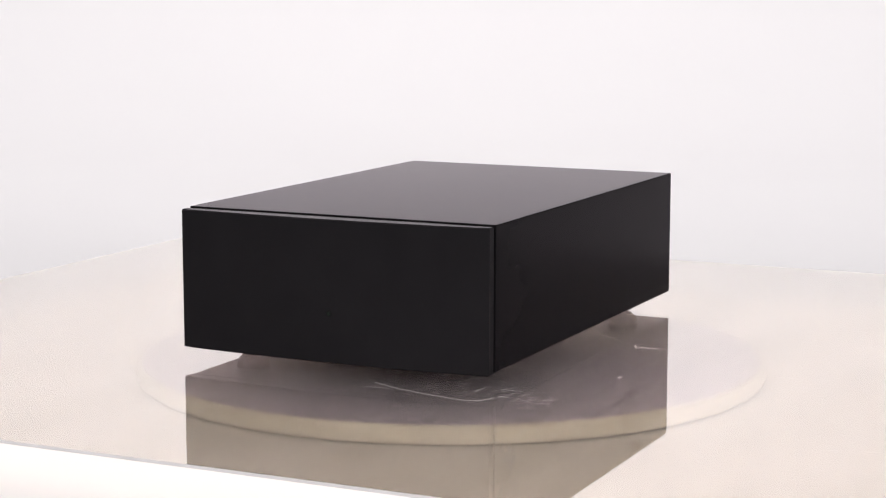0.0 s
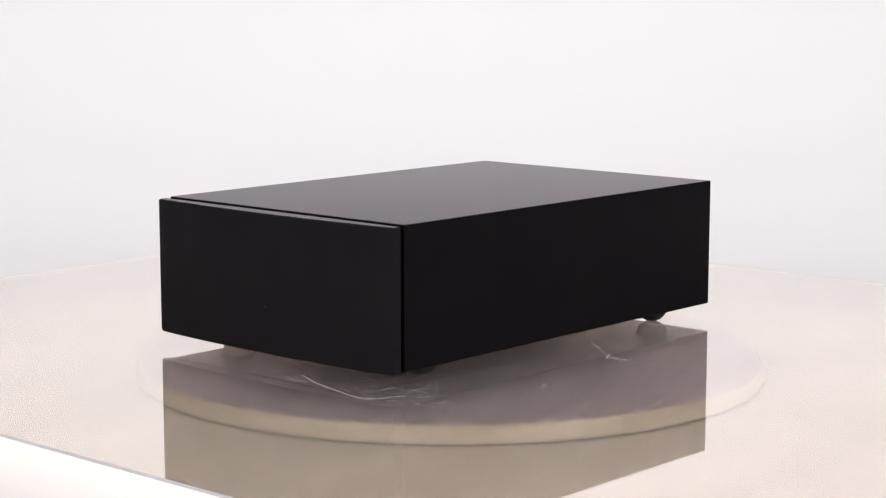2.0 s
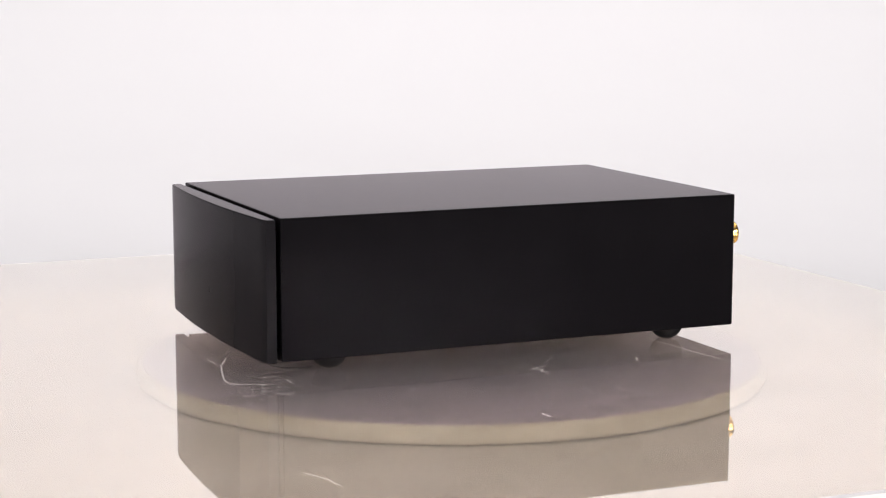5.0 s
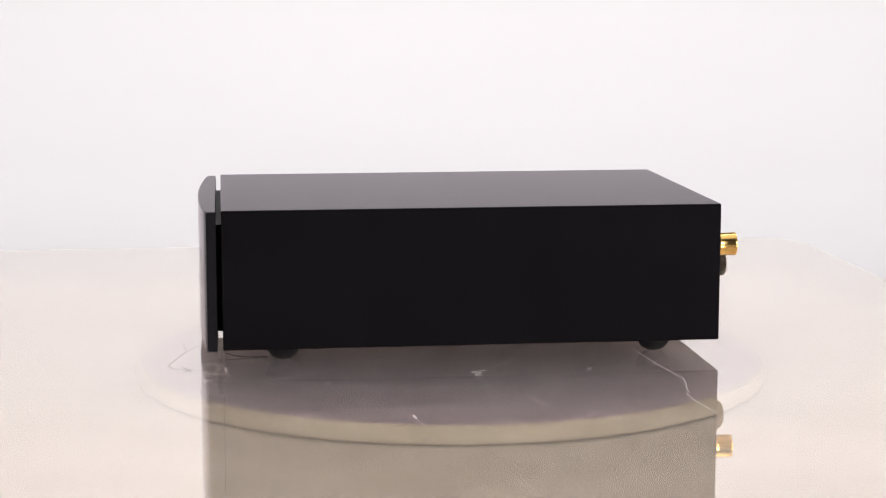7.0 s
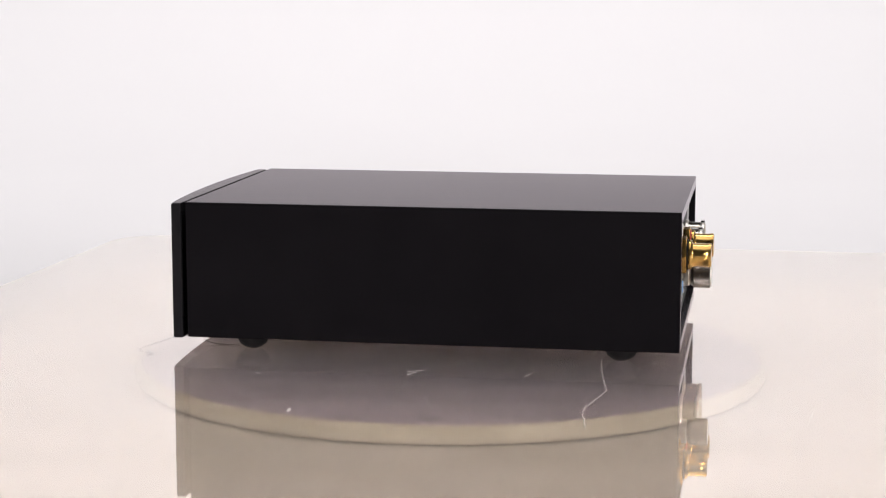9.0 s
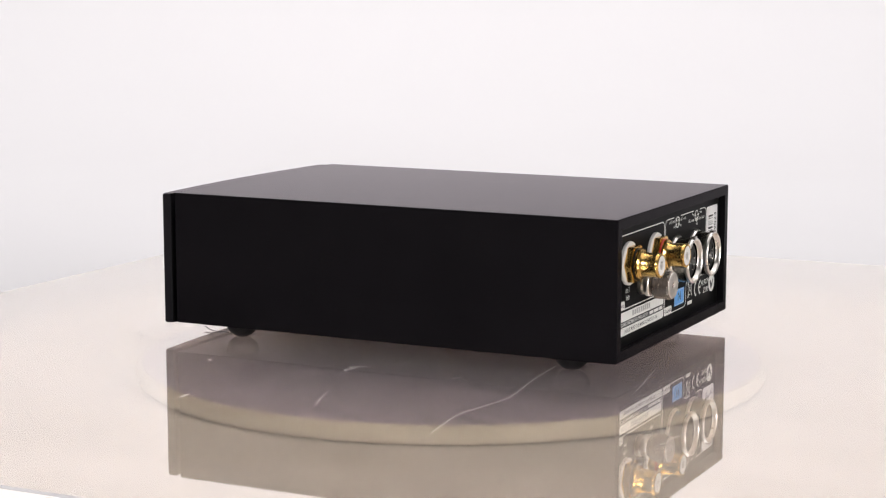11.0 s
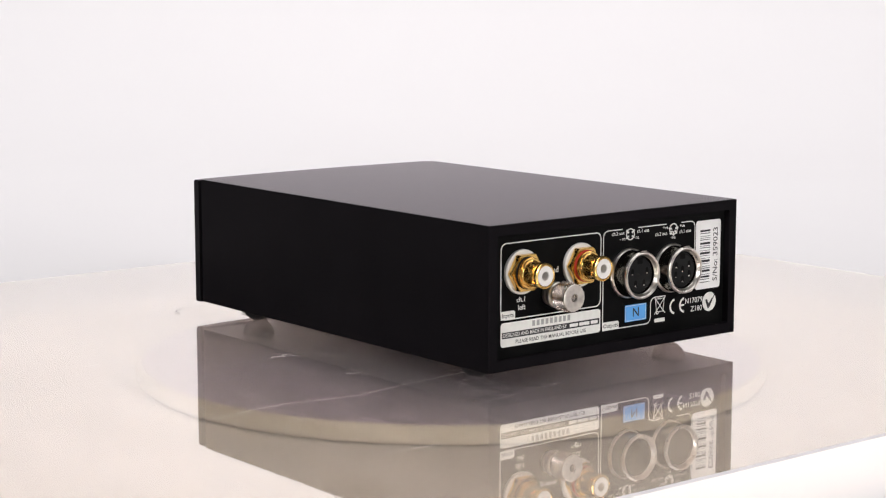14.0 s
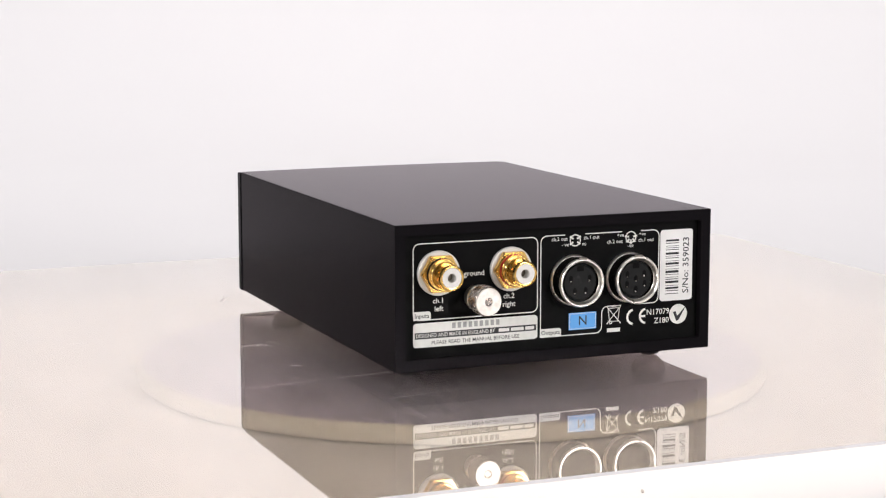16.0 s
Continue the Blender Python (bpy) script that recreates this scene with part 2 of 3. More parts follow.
def sheet():
    s = empty("acrylic_sheet", "large clear glossy acrylic sheet with rounded corners, scratched", "acrylic sheet")
    outline = rounded(-0.250, -0.297, 0.245, 0.276, 0.03, 8)
    bm = slab(outline, flat, -0.0012, 0.0)
    pane = part("pane", bm, M_ACRYLIC, s)
    # sawn edges are matt
    pane.data.materials.append(M_SAWN)
    for face in pane.data.polygons:
        face.material_index = 0 if abs(face.normal.z) > 0.5 else 1
    pane.visible_shadow = False
    bm = bmesh.new()
    bm.faces.new([bm.verts.new((u, v, 0.00002)) for u, v in rounded(-0.2497, -0.2967, 0.2447, 0.2757, 0.03, 8)])
    film = part("scuffed_film", bm, M_SCUFFS, s, "thin veil of dust and fine scuffs")
    film.visible_shadow = False
    lines = [
        (mm([(-111.3, -18.3), (-118.1, -33), (-122.4, -48.8), (-125.5, -64.1), (-122.7, -70.5), (-111.7, -75.3)]), 0.5),
        (mm([(-120.6, -18.7), (-118.5, -30.7)]), 0.35), (mm([(-110.7, -61.9), (-103.1, -62.8)]), 0.5),
        (mm([(-102.2, -69.3), (-102, -79.1)]), 0.45), (mm([(11.3, -129.9), (15, -143), (19.5, -155.8)]), 0.14),
        (mm([(-33.4, -161.3), (-33.2, -168.5)]), 0.7), (mm([(-141.5, -206), (-137.8, -215.2), (-136.1, -225.9)]), 0.4),
        (mm([(-62.7, -103), (-60.8, -104.3)]), 0.8), (mm([(4.8, -86.1), (-3.1, -90.4), (1.1, -91.2), (-1.7, -96), (1.3, -98.7)]), 0.5),
        (mm([(72.8, -50), (74.9, -74.1), (78, -96.9), (79.8, -111.5), (78.1, -126.1), (74.7, -141.3), (75.2, -155.7), (78.4, -176.2)]), 0.2),
        (mm([(44.6, -92.1), (47.8, -86.4)]), 0.5),
        (mm([(-18.6, -79.3), (-19.6, -120), (-23, -177.1)]), 0.02), (mm([(0, -80.1), (-2.8, -186.5)]), 0.02),
        (mm([(17.1, -69.5), (26, -138.4)]), 0.03), (mm([(-41.1, -43.6), (-72, -82), (-105.9, -123.7)]), 0.025),
        (mm([(119.9, -86.5), (111.4, -35.1)]), 0.12), (mm([(155.9, -158.2), (159.5, -131.7)]), 0.3),
        (mm([(6.5, -81.0), (13.8, -74.1), (19.9, -63.5)]), 0.16), (mm([(0.5, -102.9), (0.6, -122.4), (1.5, -151.3)]), 0.06)]
    for pts, w in lines:
        fine = []
        for a, b in zip(pts, pts[1:]):
            for k in range(6):
                q = Vector(a).lerp(Vector(b), k / 6)
                fine.append((q.x + random.uniform(-1, 1) * 0.0005, q.y + random.uniform(-1, 1) * 0.0005))
        fine.append(pts[-1])
        part("scratch", strip(fine, w / 1000, flat, 0.000024, 0.000029, taper=True), M_SCRATCH, s, "pale scratch")
    bm = bmesh.new()
    for i in range(600):
        kind = random.random()
        if kind < 0.25:
            x, y = random.gauss(-0.114, 0.010), random.gauss(-0.084, 0.014)
        elif kind < 0.30:
            x, y = random.gauss(0.045, 0.018), random.gauss(-0.075, 0.012)
        elif kind < 0.37:
            x, y = random.gauss(-0.155, 0.02), random.gauss(-0.12, 0.02)
        else:
            x, y = random.uniform(-0.22, 0.22), random.uniform(-0.25, 0.25)
        a = random.gauss(0.3, 0.6) if random.random() < 0.6 else random.uniform(0, math.pi)
        l = random.choice((0.0006, 0.001, 0.0015, 0.002, 0.004, 0.006)) * random.uniform(0.6, 1.3)
        w = random.uniform(0.00006, 0.00016) if l > 0.002 else random.uniform(0.00012, 0.00032)
        d = Vector((math.cos(a), math.sin(a))) * l / 2
        k = Vector((-d.y, d.x)) * random.uniform(-0.3, 0.3)
        strip([(x - d.x, y - d.y), (x + k.x, y + k.y), (x + d.x, y + d.y)], w, flat, 0.000024, 0.000029, bm=bm, taper=True)
    # long hairline wear, hardly wider than a hair
    for i in range(60):
        x, y, a, l = random.uniform(-0.19, 0.19), random.uniform(-0.22, 0.22), random.gauss(0.15, 0.5), random.uniform(0.015, 0.06)
        d, bend = Vector((math.cos(a), math.sin(a))), random.uniform(-0.5, 0.5)
        pts = [(x + d.x * l * f - d.y * bend * l * f * f, y + d.y * l * f + d.x * bend * l * f * f) for f in (0, 0.33, 0.66, 1)]
        strip(pts, random.uniform(0.00002, 0.00007), flat, 0.000024, 0.000029, bm=bm, taper=True)
    tagged(part("fine_scratches", bm, M_SCRATCH, s, "pale flecks and hairline wear"), kind="stuff")
    return s


SHEET = sheet()


def thread(points, thick, label):
    bm = bmesh.new()
    pts = [Vector(q) for q in points]
    rows = []
    for i, q in enumerate(pts):
        d = (pts[min(i + 1, len(pts) - 1)] - pts[max(i - 1, 0)]).normalized()
        side = d.cross(Vector((0, 0, 1))).normalized()
        up = side.cross(d)
        rows.append([bm.verts.new(q + (side * math.cos(a) + up * math.sin(a)) * thick) for a in (0, 1.26, 2.51, 3.77, 5.03)])
    for a, b in zip(rows, rows[1:]):
        for j in range(5):
            bm.faces.new((a[j], a[(j + 1) % 5], b[(j + 1) % 5], b[j]))
    bm.faces.new(rows[0])
    bm.faces.new(rows[-1])
    return tagged(part("thread", bm, M_THREAD, smooth=True), label, "thread")


def curl(a, b, n, sag, z):
    out = []
    for i in range(n + 1):
        f = i / n
        out.append((a[0] + (b[0] - a[0]) * f, a[1] + (b[1] - a[1]) * f + sag * math.sin(f * 5.0), z + 0.0012 * (1 - f) ** 4))
    return out


THREAD = thread(curl((-0.1015, -0.0470), (-0.0845, -0.0520), 12, -0.0012, 0.0003), 0.00022, "dark curled thread lying on the clear sheet")
LINT = thread(curl((-0.1193, -0.0728), (-0.1158, -0.0751), 6, 0.0005, 0.0003), 0.0001, "short dark bit of lint on the clear sheet")


# stains on the paper beneath the sheet
def stain(x, y, r):
    pts = [(x + r * (0.75 + 0.3 * random.random()) * math.cos(a * 0.5236), y + r * 4.2 * (0.7 + 0.3 * random.random()) * math.sin(a * 0.5236)) for a in range(12)]
    tagged(part("stain", slab(pts, flat, TABLE + 0.0001, TABLE + 0.0003), M_STAIN), "small dark smudge on the white paper", "stain")


stain(0.0705, -0.139, 0.0016)
stain(0.0671, -0.200, 0.0006)

# ---- the audio unit ----
W, L, H, FOOT = 0.1394, 0.2090, 0.0580, 0.00664
CX, CY = 0.0017, 0.0021
PANEL = 0.0030          # the rear panel sits this far inside the sleeve
XR = CX + L / 2 - PANEL
UNIT = empty("audio_unit", "small black anodised audio preamplifier with a bowed faceplate", "audio unit")


def on_panel(u, v, w):
    """Rear panel space: millimetres across and up from the case's bottom middle, w out of the panel."""
    return Vector((XR + w / 1000, CY + u / 1000, FOOT + v / 1000))


def case():
    x0, x1, y0, y1, z0, z1 = CX - L / 2, CX + L / 2, CY - W / 2, CY + W / 2, FOOT, FOOT + H
    t, e = 0.0044, 0.0003
    bm = bmesh.new()
    rows = []
    for x, k in ((x0, t), (x0, e), (x0 + e, 0), (x1 - e, 0), (x1, e), (x1, t), (x1 - 0.02, t), (x0 + 0.004, t), (x0, t)):
        c = e if k == 0 else 0
        ring = [(y0 + k, z0 + k + c), (y0 + k + c, z0 + k), (y1 - k - c, z0 + k), (y1 - k, z0 + k + c), (y1 - k, z1 - k - c), (y1 - k - c, z1 - k),
                (y0 + k + c, z1 - k), (y0 + k, z1 - k - c)]
        if k == t:
            r = 0.0006
            ring = [(y0 + k, z0 + k + r), (y0 + k + r, z0 + k), (y1 - k - r, z0 + k), (y1 - k, z0 + k + r), (y1 - k, z1 - k - r), (y1 - k - r, z1 - k),
                    (y0 + k + r, z1 - k), (y0 + k, z1 - k - r)]
        elif c == 0:
            r = 0.0003
            ring = [(y0 + k, z0 + k + r), (y0 + k + r, z0 + k), (y1 - k - r, z0 + k), (y1 - k, z0 + k + r), (y1 - k, z1 - k - r), (y1 - k - r, z1 - k),
                    (y0 + k + r, z1 - k), (y0 + k, z1 - k - r)]
        rows.append([bm.verts.new((x, y, z)) for y, z in ring])
    for a, b in zip(rows, rows[1:]):
        for j in range(8):
            bm.faces.new((a[j], a[(j + 1) % 8], b[(j + 1) % 8], b[j]))
    bmesh.ops.remove_doubles(bm, verts=bm.verts[:], dist=1e-6)
    part("case", bm, M_ANODISED, UNIT)
    part("bulkhead", box(x0 + 0.0005, y0 + t + 0.0001, z0 + t + 0.0001, x0 + 0.003, y1 - t - 0.0001, z1 - t - 0.0001), M_PANEL, UNIT)
    # the plate that carries the faceplate, smaller all round
    part("spacer_plate", box(x0 - 0.0022, y0 + 0.008, z0 + 0.0068, x0 + 0.0006, y1 - 0.008, z1 - 0.0066), M_PANEL, UNIT)


def faceplate():
    x_back, x_end = CX - L / 2 - 0.0022, CX - L / 2 - 0.0066
    bulge, n, ch = 0.0034, 40, 0.0005
    y0, y1, z0, z1 = CY - W / 2, CY + W / 2, FOOT - 0.0005, FOOT + H - 0.0005
    bm = bmesh.new()

    def ring(inset, z):
        front = []
        for i in range(n + 1):
            f = i / n
            y = y0 + inset + (y1 - y0 - 2 * inset) * f
            s = 2 * f - 1
            x = x_end - bulge * (1 - s * s) + inset
            if i in (0, n):
                x += 0.0004
            front.append((x, y))
        back = [(x_back - inset * 0.5, y1 - inset), (x_back - inset * 0.5, y0 + inset)]
        return [bm.verts.new((x, y, z)) for x, y in front + back]
    rows = [ring(ch, z0), ring(0, z0 + ch), ring(0, z1 - ch), ring(ch, z1)]
    m = len(rows[0])
    for a, b in zip(rows, rows[1:]):
        for j in range(m):
            bm.faces.new((a[j], a[(j + 1) % m], b[(j + 1) % m], b[j]))
    bm.faces.new(rows[0][::-1])
    bm.faces.new(rows[-1])
    face = part("faceplate", bm, M_FACE_LIT, UNIT, "bowed black front panel", smooth=True)
    xf = x_end - bulge
    part("led_bezel", lathe([(0.0009, -0.0001), (0.0013, -0.00012), (0.0015, 0.0001), (0.0015, 0.0008), (0.0009, 0.0008), (0.0009, -0.0001)],
                            (xf, CY - 0.0012, FOOT + 0.0196), "x", 24), M_HOLE_SHADE, face, smooth=True)
    part("led_lens", lathe([(0, -0.00034), (0.0005, -0.00028), (0.00089, -0.00010), (0.00089, 0.0006), (0, 0.0006)], (xf, CY - 0.0012, FOOT + 0.0196), "x", 20), M_LED,
         face, "small unlit indicator", smooth=True)


def feet():
    prof = [(0, 0.0), (0.0020, 0.00005), (0.0040, 0.0008), (0.0057, 0.0022), (0.0068, 0.0040), (0.0073, 0.0060), (0.0073, FOOT + 0.0002), (0, FOOT + 0.0002)]
    for sx in (-0.0795, 0.0795):
        for sy in (-0.055, 0.055):
            part("foot", lathe(prof, (CX + sx, CY + sy, 0), steps=40), M_RUBBER, UNIT, "domed black rubber foot", smooth=True)


case()
faceplate()
feet()
REAR = part("rear_panel", box(XR - 0.0015, CY - W / 2 + 0.0045, FOOT + 0.0045, XR, CY + W / 2 - 0.0045, FOOT + H - 0.0045), M_PANEL, UNIT,
            "black rear panel with white print")


def words(text, u, v, size, name="lettering", ink=None, align="CENTER", turn=0.0, stretch=1.0, w0=0.02):
    cu = bpy.data.curves.new(name, "FONT")
    cu.body, cu.size, cu.align_x, cu.align_y, cu.extrude, cu.resolution_u = text, 1.0, align, "CENTER", 0.0, 2
    cu.offset = 0.008
    tmp = bpy.data.objects.new(name, cu)
    me = bpy.data.meshes.new_from_object(tmp)
    bpy.data.objects.remove(tmp)
    c, s = math.cos(radians(turn)), math.sin(radians(turn))
    for vert in me.vertices:
        x, y = vert.co.x * size * stretch, vert.co.y * size
        vert.co = on_panel(u + c * x - s * y, v + s * x + c * y, w0)
    me.materials.clear()
    me.materials.append(ink or M_INK)
    ob = new(name, me)
    ob.parent = REAR
    return ob


def line(points, width=0.35, closed=False, name="printed_line"):
    return part(name, strip(points, width, on_panel, 0.0, 0.03, closed), M_INK, REAR)


def print_work():
    # inputs frame
    line(rounded(-61.0, 19.7, -7.6, 49.9, 2.6), 0.42, True, "printed_frame")
    part("printed_tab", slab([(-61, 19.7), (-53.6, 19.7), (-53.6, 22.4), (-54.3, 23.1), (-61, 23.1)], on_panel, 0.0, 0.035), M_INK, REAR)
    words("Inputs", -57.4, 21.3, 2.5, ink=M_BLACKINK, w0=0.05)
    words("ground", -35.2, 37.0, 3.1)
    words("ch.1", -50.4, 27.0, 3.0)
    words("left", -50.2, 23.8, 3.0)
    words("ch.2", -20.1, 27.0, 3.0)
    words("right", -20.1, 23.7, 3.0)
    # name plate
    part("printed_plate", slab(rounded(-61.1, 8.8, -7.5, 18.5, 1.4), on_panel, 0.0, 0.035), M_INK, REAR, "white printed block")
    part("printed_band", slab([(-60.4, 12.2), (-8.1, 12.2), (-8.1, 14.7), (-60.4, 14.7)], on_panel, 0.035, 0.055), M_BLACKINK, REAR)
    words("DESIGNED AND MADE IN ENGLAND BY", -60.0, 13.4, 2.25, ink=M_INK, align="LEFT", w0=0.075, stretch=0.84)
    for u0, u1 in ((-24.5, -19.9), (-19.2, -13.6), (-12.9, -9.0)):
        part("printed_bar", slab([(u0, 12.75), (u1, 12.75), (u1, 14.1), (u0, 14.1)], on_panel, 0.055, 0.075), M_INK, REAR)
    words("PLEASE READ THE MANUAL BEFORE USE", -34.4, 10.4, 2.1, ink=M_BLACKINK, w0=0.05)
    for i in range(9):
        u = -44.6 + i * 2.36
        part("printed_bar", slab([(u, 15.7), (u + 1.5, 15.7), (u + 1.5, 17.9), (u, 17.9)], on_panel, 0.035, 0.055), M_GREYINK, REAR)
    # outputs frame, open where the pictograms and marks stand
    line(arc(-6.2 + 2.6, 50.1 - 2.6, 2.6, 180, 90, 5) + [(4.5, 50.1)], 0.42)
    line([(13.4, 50.1), (30.1, 50.1)], 0.42)
    line([(38.9, 50.1)] + arc(44.6, 47.5, 2.6, 90, 0, 5) + [(47.2, 23.0)] + arc(44.6, 22.5, 2.6, 0, -90, 5) + [(38.1, 19.9)], 0.42)
    line([(30.1, 19.8)] + arc(23.9, 17.2, 2.6, 90, 180, 5) + arc(18.7, 11.7, 2.6, 0, -90, 5) + [(-6.2, 9.1)], 0.42)
    line([(-6.2, 9.1), (-6.2, 47.5)], 0.42)
    part("printed_tab", slab([(-6.2, 9.1), (3.0, 9.1), (3.0, 11.8), (2.3, 12.4), (-6.2, 12.4)], on_panel, 0.0, 0.035), M_INK, REAR)
    words("Outputs", -1.7, 10.7, 2.5, ink=M_BLACKINK, w0=0.05)
    for cu, pins in ((9.0, (35, 145, 215, 325)), (34.2, (10, 170, 225, 270, 315))):
        line(arc(cu, 47.7, 2.25, 0, 360, 20)[:-1], 0.5, True, "socket_pictogram")
        for a in pins:
            ca, sa = math.cos(radians(a)), math.sin(radians(a))
            line([(cu + 1.0 * ca, 47.7 + 1.0 * sa), (cu + 2.9 * ca, 47.7 + 2.9 * sa)], 0.7, name="pictogram_pin")
    for text, u, v in (("ch.2 out", 2.0, 48.5), ("ch.1 out", 16.3, 48.5), ("- ve", 4.6, 46.1), ("nc", 13.0, 46.1), ("+ve", 29.4, 48.7), ("+ve", 39.4, 48.7),
                       ("ch.2 out", 26.9, 46.2), ("ch.1 out", 41.2, 46.2), ("-ve", 34.1, 44.2)):
        words(text, u, v, 2.15)
    # blue sticker
    blue = part("blue_label", slab(rounded(6.4, 11.1, 18.8, 18.1, 0.25), on_panel, 0.0, 0.1), M_BLUE, REAR, "light blue paper sticker")
    line(rounded(6.8, 11.5, 18.4, 17.7, 0.2), 0.16, True).location.x = 0.0001
    words("N", 12.7, 14.6, 5.4, ink=M_BLACKINK, w0=0.12)
    # crossed-out bin
    b = 26.8
    for pts in ([(b - 2.6, 18.9), (b - 1.9, 13.4), (b + 1.9, 13.4), (b + 2.6, 18.9), (b - 2.6, 18.9)], [(b - 3.2, 19.6), (b + 3.2, 12.4)],
                [(b - 3.2, 12.4), (b + 3.2, 19.6)], [(b - 1.2, 19.6), (b + 1.2, 19.6)]):
        line(pts, 0.36, name="bin_mark")
    line(arc(b - 1.4, 13.0, 0.6, 0, 360, 10)[:-1], 0.35, True, "bin_mark")
    part("printed_bar", slab([(23.8, 9.0), (29.8, 9.0), (29.8, 10.6), (23.8, 10.6)], on_panel, 0.0, 0.03), M_INK, REAR)
    # approval marks
    line(arc(36.0, 14.6, 2.95, 100, 260, 14), 0.9, name="approval_mark")
    line(arc(41.8, 14.6, 2.95, 100, 260, 14), 0.9, name="approval_mark")
    line([(38.8, 14.6), (41.4, 14.6)], 0.9, name="approval_mark")
    words("N17079", 47.2, 15.9, 3.3)
    words("Z180", 48.9, 12.2, 3.3)
    part("tick_mark", slab(arc(56.7, 14.4, 4.15, 0, 360, 36)[:-1], on_panel, 0.0, 0.035), M_INK, REAR, "white round mark with a black tick")
    part("tick", slab([(54.2, 15.4), (55.5, 15.6), (56.3, 13.6), (60.6, 18.0), (57.0, 12.0), (55.9, 11.4)], on_panel, 0.035, 0.055), M_BLACKINK, REAR)
    # bar-code sticker
    part("serial_sticker", slab(rounded(47.8, 20.2, 62.9, 49.8, 1.3), on_panel, 0.0, 0.12), M_STICKER, REAR, "white bar-code sticker")
    v = 23.0
    for i, wide in enumerate((3, 3, 8, 2, 9, 3, 2, 2, 10, 2, 2, 9, 2, 3, 2, 9, 3, 2, 2, 3, 8, 3, 9)):
        h = wide / 10
        part("bar", slab([(50.4, v), (56.5, v), (56.5, v + h), (50.4, v + h)], on_panel, 0.12, 0.14), M_BLACKINK, REAR)
        v += h + (0.55 if i % 3 else 0.95)
        if v > 46.2:
            break
    words("S/No: 359023", 59.9, 34.8, 4.0, ink=M_BLACKINK, turn=90, stretch=1.06, w0=0.14)


print_work()


def phono_socket(u, v, ring_material):
    """Gold phono socket: nut, collar, coloured ring and barrel on a white washer."""
    c = on_panel(u, v, 0)
    k = 0.001
    hexes = [(8.3 * math.cos(radians(a)), 8.3 * math.sin(radians(a))) for a in range(0, 360, 60)]
    bm = slab([(u + x, v + y) for x, y in hexes], on_panel, 1.4, 4.4)
    bmesh.ops.bevel(bm, geom=bm.edges[:], offset=0.0003, segments=2, affect="EDGES")
    nut = part("phono_socket", bm, M_GOLD, UNIT, "gold-plated phono socket on a white nylon washer", smooth=True)

    def turned(profile, steps=48):
        return lathe([(r * k, h * k) for r, h in profile], c, "x", steps)
    part("washer", turned([(4, 0), (8.9, 0), (8.9, 1.1), (8.6, 1.4), (4, 1.4)]), M_NYLON, nut, smooth=True)
    part("ring", turned([(3, 4.4), (6.4, 4.4), (6.5, 4.6), (6.4, 5.0), (3, 5.0)]), ring_material, nut, smooth=True)
    part("collar", turned([(3, 5.0), (6.2, 5.0), (6.25, 5.2), (6.25, 6.1), (6.0, 6.4), (3, 6.4)]), M_GOLD, nut, smooth=True)
    part("barrel", turned([(4.0, 6.4), (5.4, 6.4), (5.0, 6.8), (4.9, 7.2), (4.9, 12.6), (5.05, 12.9), (5.1, 13.8), (5.0, 14.3), (4.6, 14.5), (4.3, 14.55), (4.0, 14.45)]),
         M_GOLD, nut, smooth=True)
    part("insulator", lathe([(1.75 * k, 10 * k), (1.75 * k, 14.3 * k), (1.95 * k, 14.45 * k), (3.98 * k, 14.45 * k), (3.98 * k, 10 * k)], c, "x", 40), M_NYLON, nut, smooth=True)
    part("contact", lathe([(0, 10.1 * k), (1.74 * k, 10.1 * k), (1.74 * k, 10.6 * k), (0, 10.6 * k)], c, "x", 24), M_DARKNICKEL, nut)


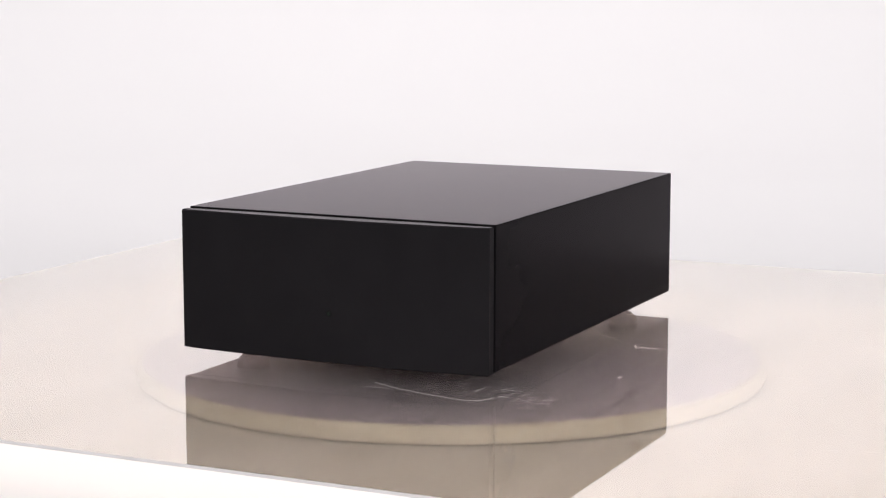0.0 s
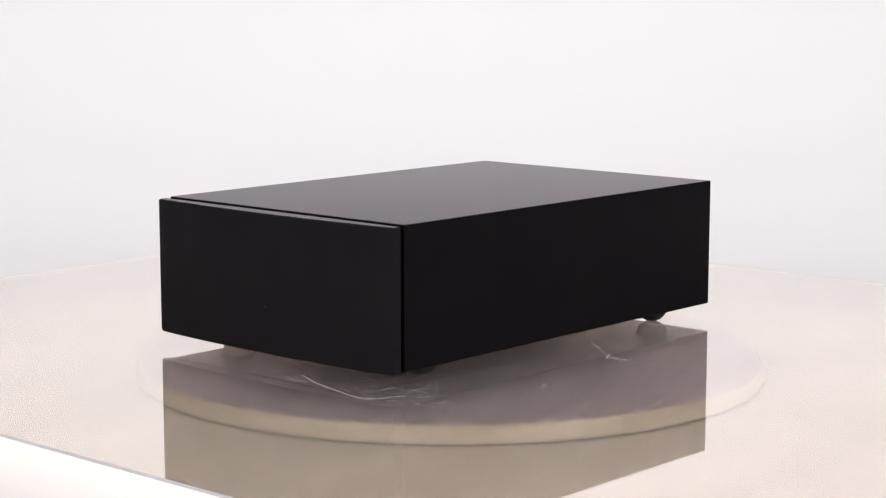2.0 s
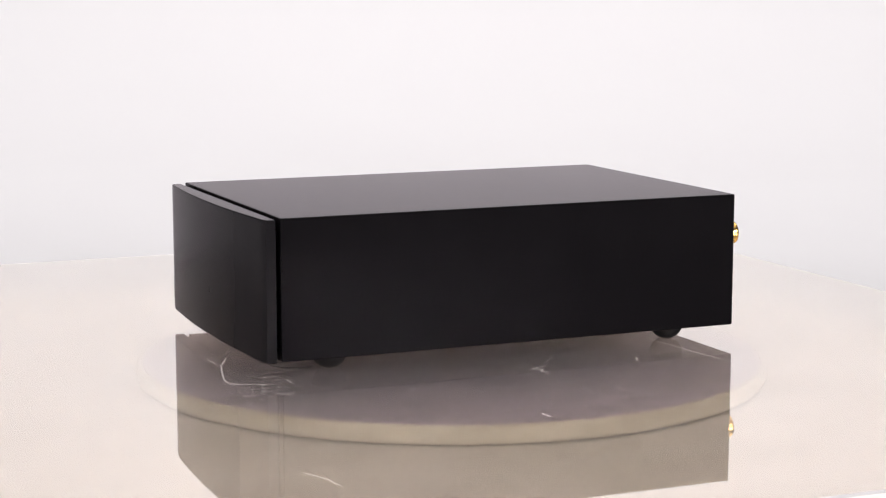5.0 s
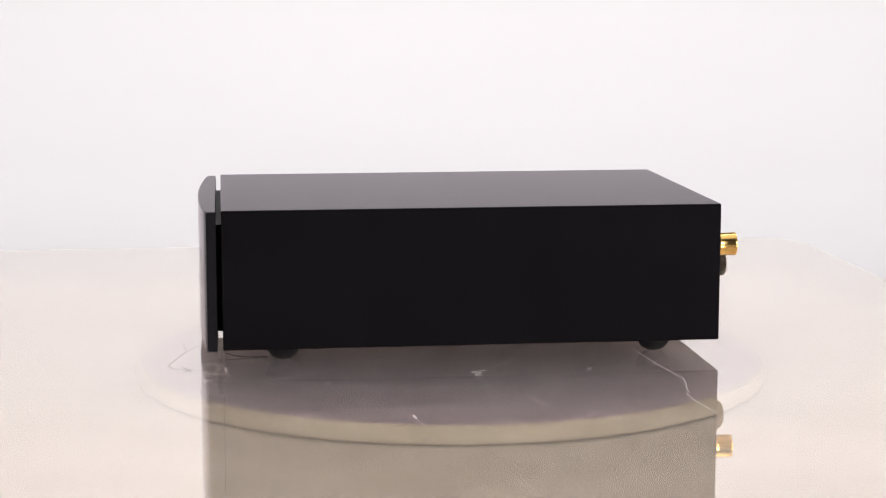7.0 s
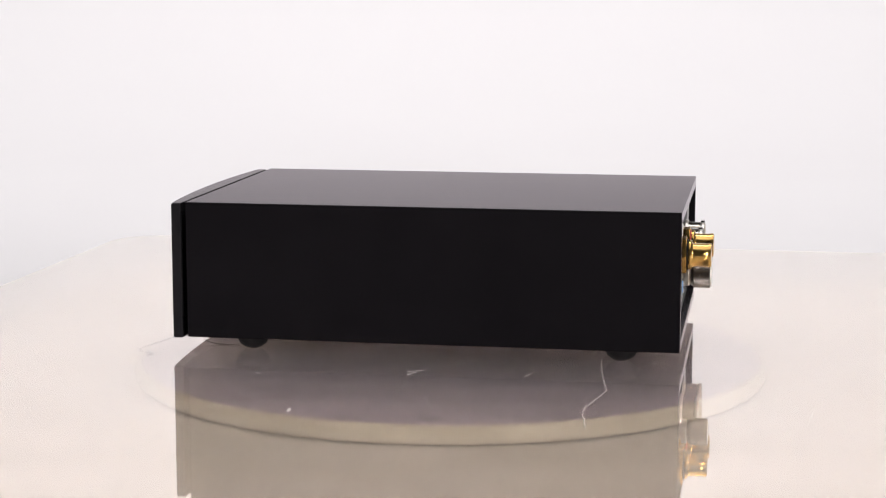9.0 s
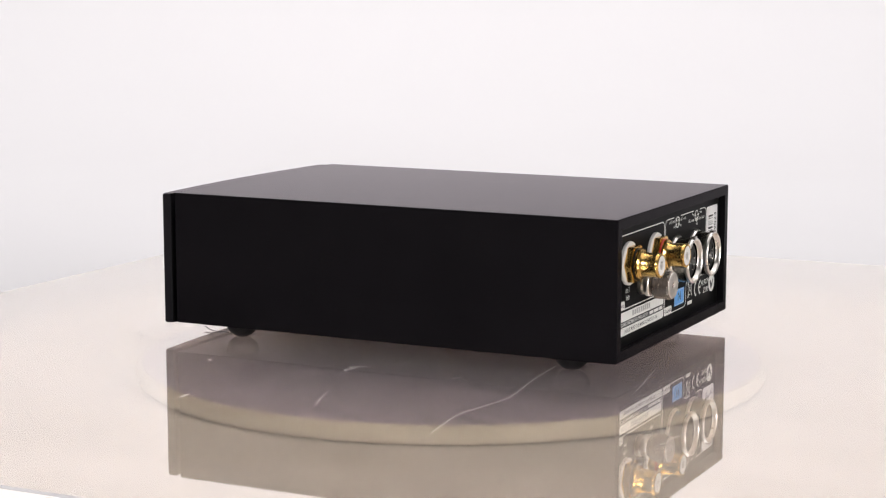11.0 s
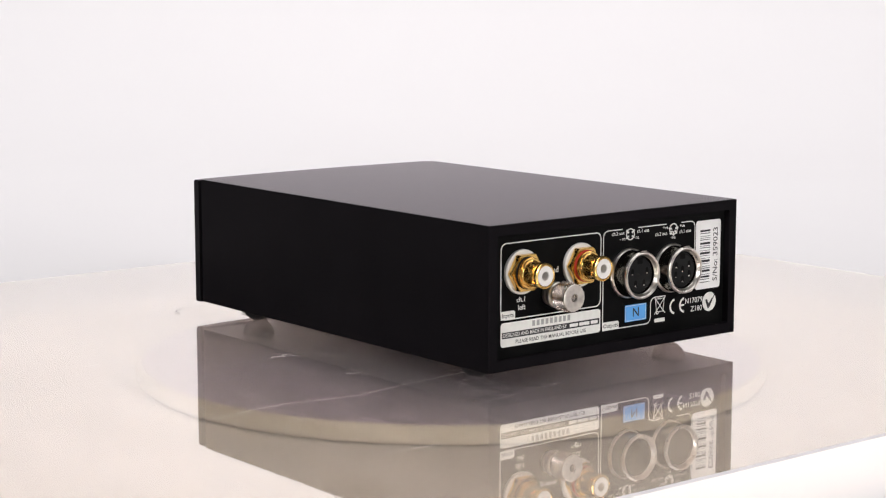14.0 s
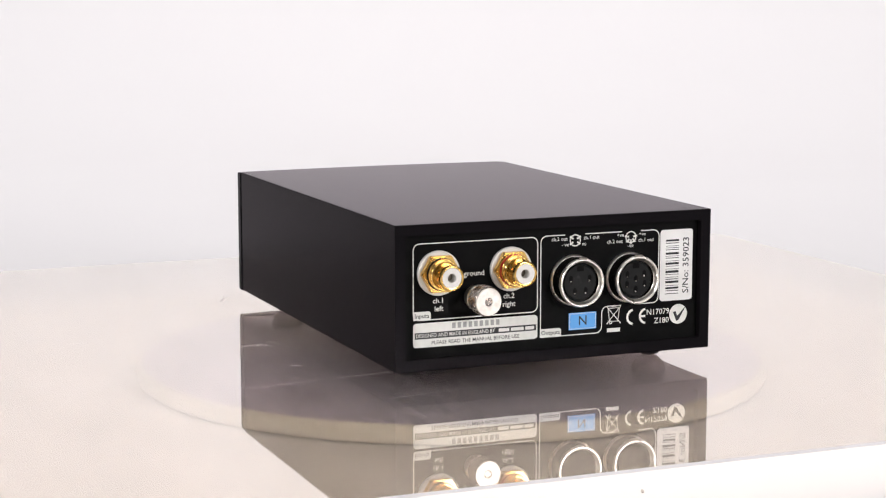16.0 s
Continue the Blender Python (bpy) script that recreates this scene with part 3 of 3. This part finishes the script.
def ground_post(u, v):
    c = on_panel(u, v, 0)
    k = 0.001
    post = part("ground_post", lathe([(0, 0), (4.6 * k, 0), (4.6 * k, 1.2 * k), (3.2 * k, 1.3 * k), (3.2 * k, 2.6 * k), (5.0 * k, 2.7 * k), (5.2 * k, 3.0 * k), (5.2 * k, 4.6 * k),
                                      (4.9 * k, 5.0 * k), (0, 5.0 * k)], c, "x", 40), M_NICKEL, UNIT, "nickel ground post with a knurled knob", smooth=True)
    # knurled knob: two families of crossing grooves
    bm = bmesh.new()
    steps, rows = 56, 12
    grid = []
    for j in range(rows + 1):
        h = 6.6 + 7.2 * j / rows
        ring = []
        for i in range(steps):
            r = 5.75 + (0.26 if (i + j) % 2 else -0.18)
            if j in (0, rows):
                r = 5.45
            a = 2 * math.pi * i / steps
            ring.append(bm.verts.new(c + Vector((h * k, r * k * math.cos(a), r * k * math.sin(a)))))
        grid.append(ring)
    for a, b in zip(grid, grid[1:]):
        for i in range(steps):
            q = (i + 1) % steps
            bm.faces.new((a[i], a[q], b[q], b[i]))
    inner = [bm.verts.new(c + Vector((4.9 * k, 4.2 * k * math.cos(2 * math.pi * i / steps), 4.2 * k * math.sin(2 * math.pi * i / steps)))) for i in range(steps)]
    for i in range(steps):
        bm.faces.new((inner[i], inner[(i + 1) % steps], grid[0][(i + 1) % steps], grid[0][i]))
    part("knob", bm, M_KNURL, post, "knurled nickel knob")
    part("knob_face", lathe([(5.45 * k, 13.8 * k), (5.25 * k, 14.2 * k), (1.8 * k, 14.25 * k), (1.65 * k, 14.1 * k), (1.65 * k, 12.0 * k), (0, 12.0 * k)], c, "x", 56),
         M_BRUSHED, post, smooth=True)
    part("knob_bore", lathe([(0, 13.2 * k), (1.3 * k, 13.3 * k), (1.62 * k, 13.6 * k), (1.62 * k, 12.1 * k)], c, "x", 24), M_KNURL, post, smooth=True)


def din_socket(u, v, holes):
    c = on_panel(u, v, 0)
    k = 0.001

    def turned(profile, steps=64):
        return lathe([(r * k, h * k) for r, h in profile], c, "x", steps)
    shell = turned([(7.9, 0.8), (9.9, 0.8), (9.75, 1.9), (9.6, 2.6), (9.55, 6.9), (7.9, 6.9), (7.9, 0.8)])
    socket = part("din_socket", shell, M_DARKNICKEL, UNIT, "round nickel multi-pin socket with a black insert", smooth=True)
    part("flange", turned([(8.4, 0), (10.5, 0), (10.5, 0.6), (10.2, 1.1), (9.9, 1.5), (8.4, 1.5), (8.4, 0)]), M_NICKEL, socket, smooth=True)
    part("ring", turned([(7.9, 6.9), (9.5, 6.9), (9.8, 7.3), (9.9, 7.9), (9.75, 8.5), (9.4, 8.85), (9.0, 8.85), (8.65, 8.5), (8.45, 8.0), (8.3, 7.4), (7.9, 6.9)]), M_NICKEL, socket,
         "bright rolled rim", smooth=True)
    part("insert", turned([(0, 6.6), (6.9, 6.6), (7.2, 6.3), (7.3, 5.4), (7.85, 5.4), (7.85, 0.5), (0, 0.5)], 48), M_BLACKPLASTIC, socket, smooth=True)
    # flat dark patches on the insert paint the shade of notch and pin holes
    part("key_notch_shade", slab(rounded(u - 1.5, v + 4.6, u + 1.5, v + 6.8, 0.4), on_panel, 6.6, 6.66), M_HOLE_SHADE, socket)
    part("locking_notch", slab([(u - 1.9, v + 9.0), (u + 1.9, v + 9.0), (u + 1.7, v + 10.3), (u - 1.7, v + 10.3)], on_panel, 7.0, 8.7), M_DARKNICKEL, socket)
    for a, r in holes:
        hu, hv = u + r * math.cos(radians(a)), v + r * math.sin(radians(a))
        part("pin_hole_shade", slab(arc(hu, hv, 0.85, 0, 360, 16, 1.45)[:-1], on_panel, 6.6, 6.65), M_HOLE_SHADE, socket)
        part("pin_contact", lathe([(0, 6.95 * k), (0.22 * k, 6.85 * k), (0.30 * k, 6.65 * k)], on_panel(hu - 0.1, hv - 0.95, 0), "x", 10), M_NICKEL, socket, smooth=True)


phono_socket(-50.6, 38.1, M_BLACKPLASTIC)
phono_socket(-19.6, 37.9, M_RED)
ground_post(-35.0, 27.7)
din_socket(8.2, 31.6, ((20, 4.4), (160, 4.4), (235, 4.2), (305, 4.2)))
din_socket(33.2, 31.3, ((30, 4.4), (150, 4.4), (205, 4.4), (270, 4.0), (335, 4.4), (90, 0.3)))


# ---- what turns ----
def motions():
    # the turntable carries sheet and unit round at an even pace
    rows = [(0.5 * i, pose(0, 0, 0, 0, 0, 64.79 - 8.2634 * 0.5 * i)) for i in range(33)]
    for thing in (UNIT, SHEET, TURNTABLE, THREAD, LINT):
        walk(thing, rows)


motions()
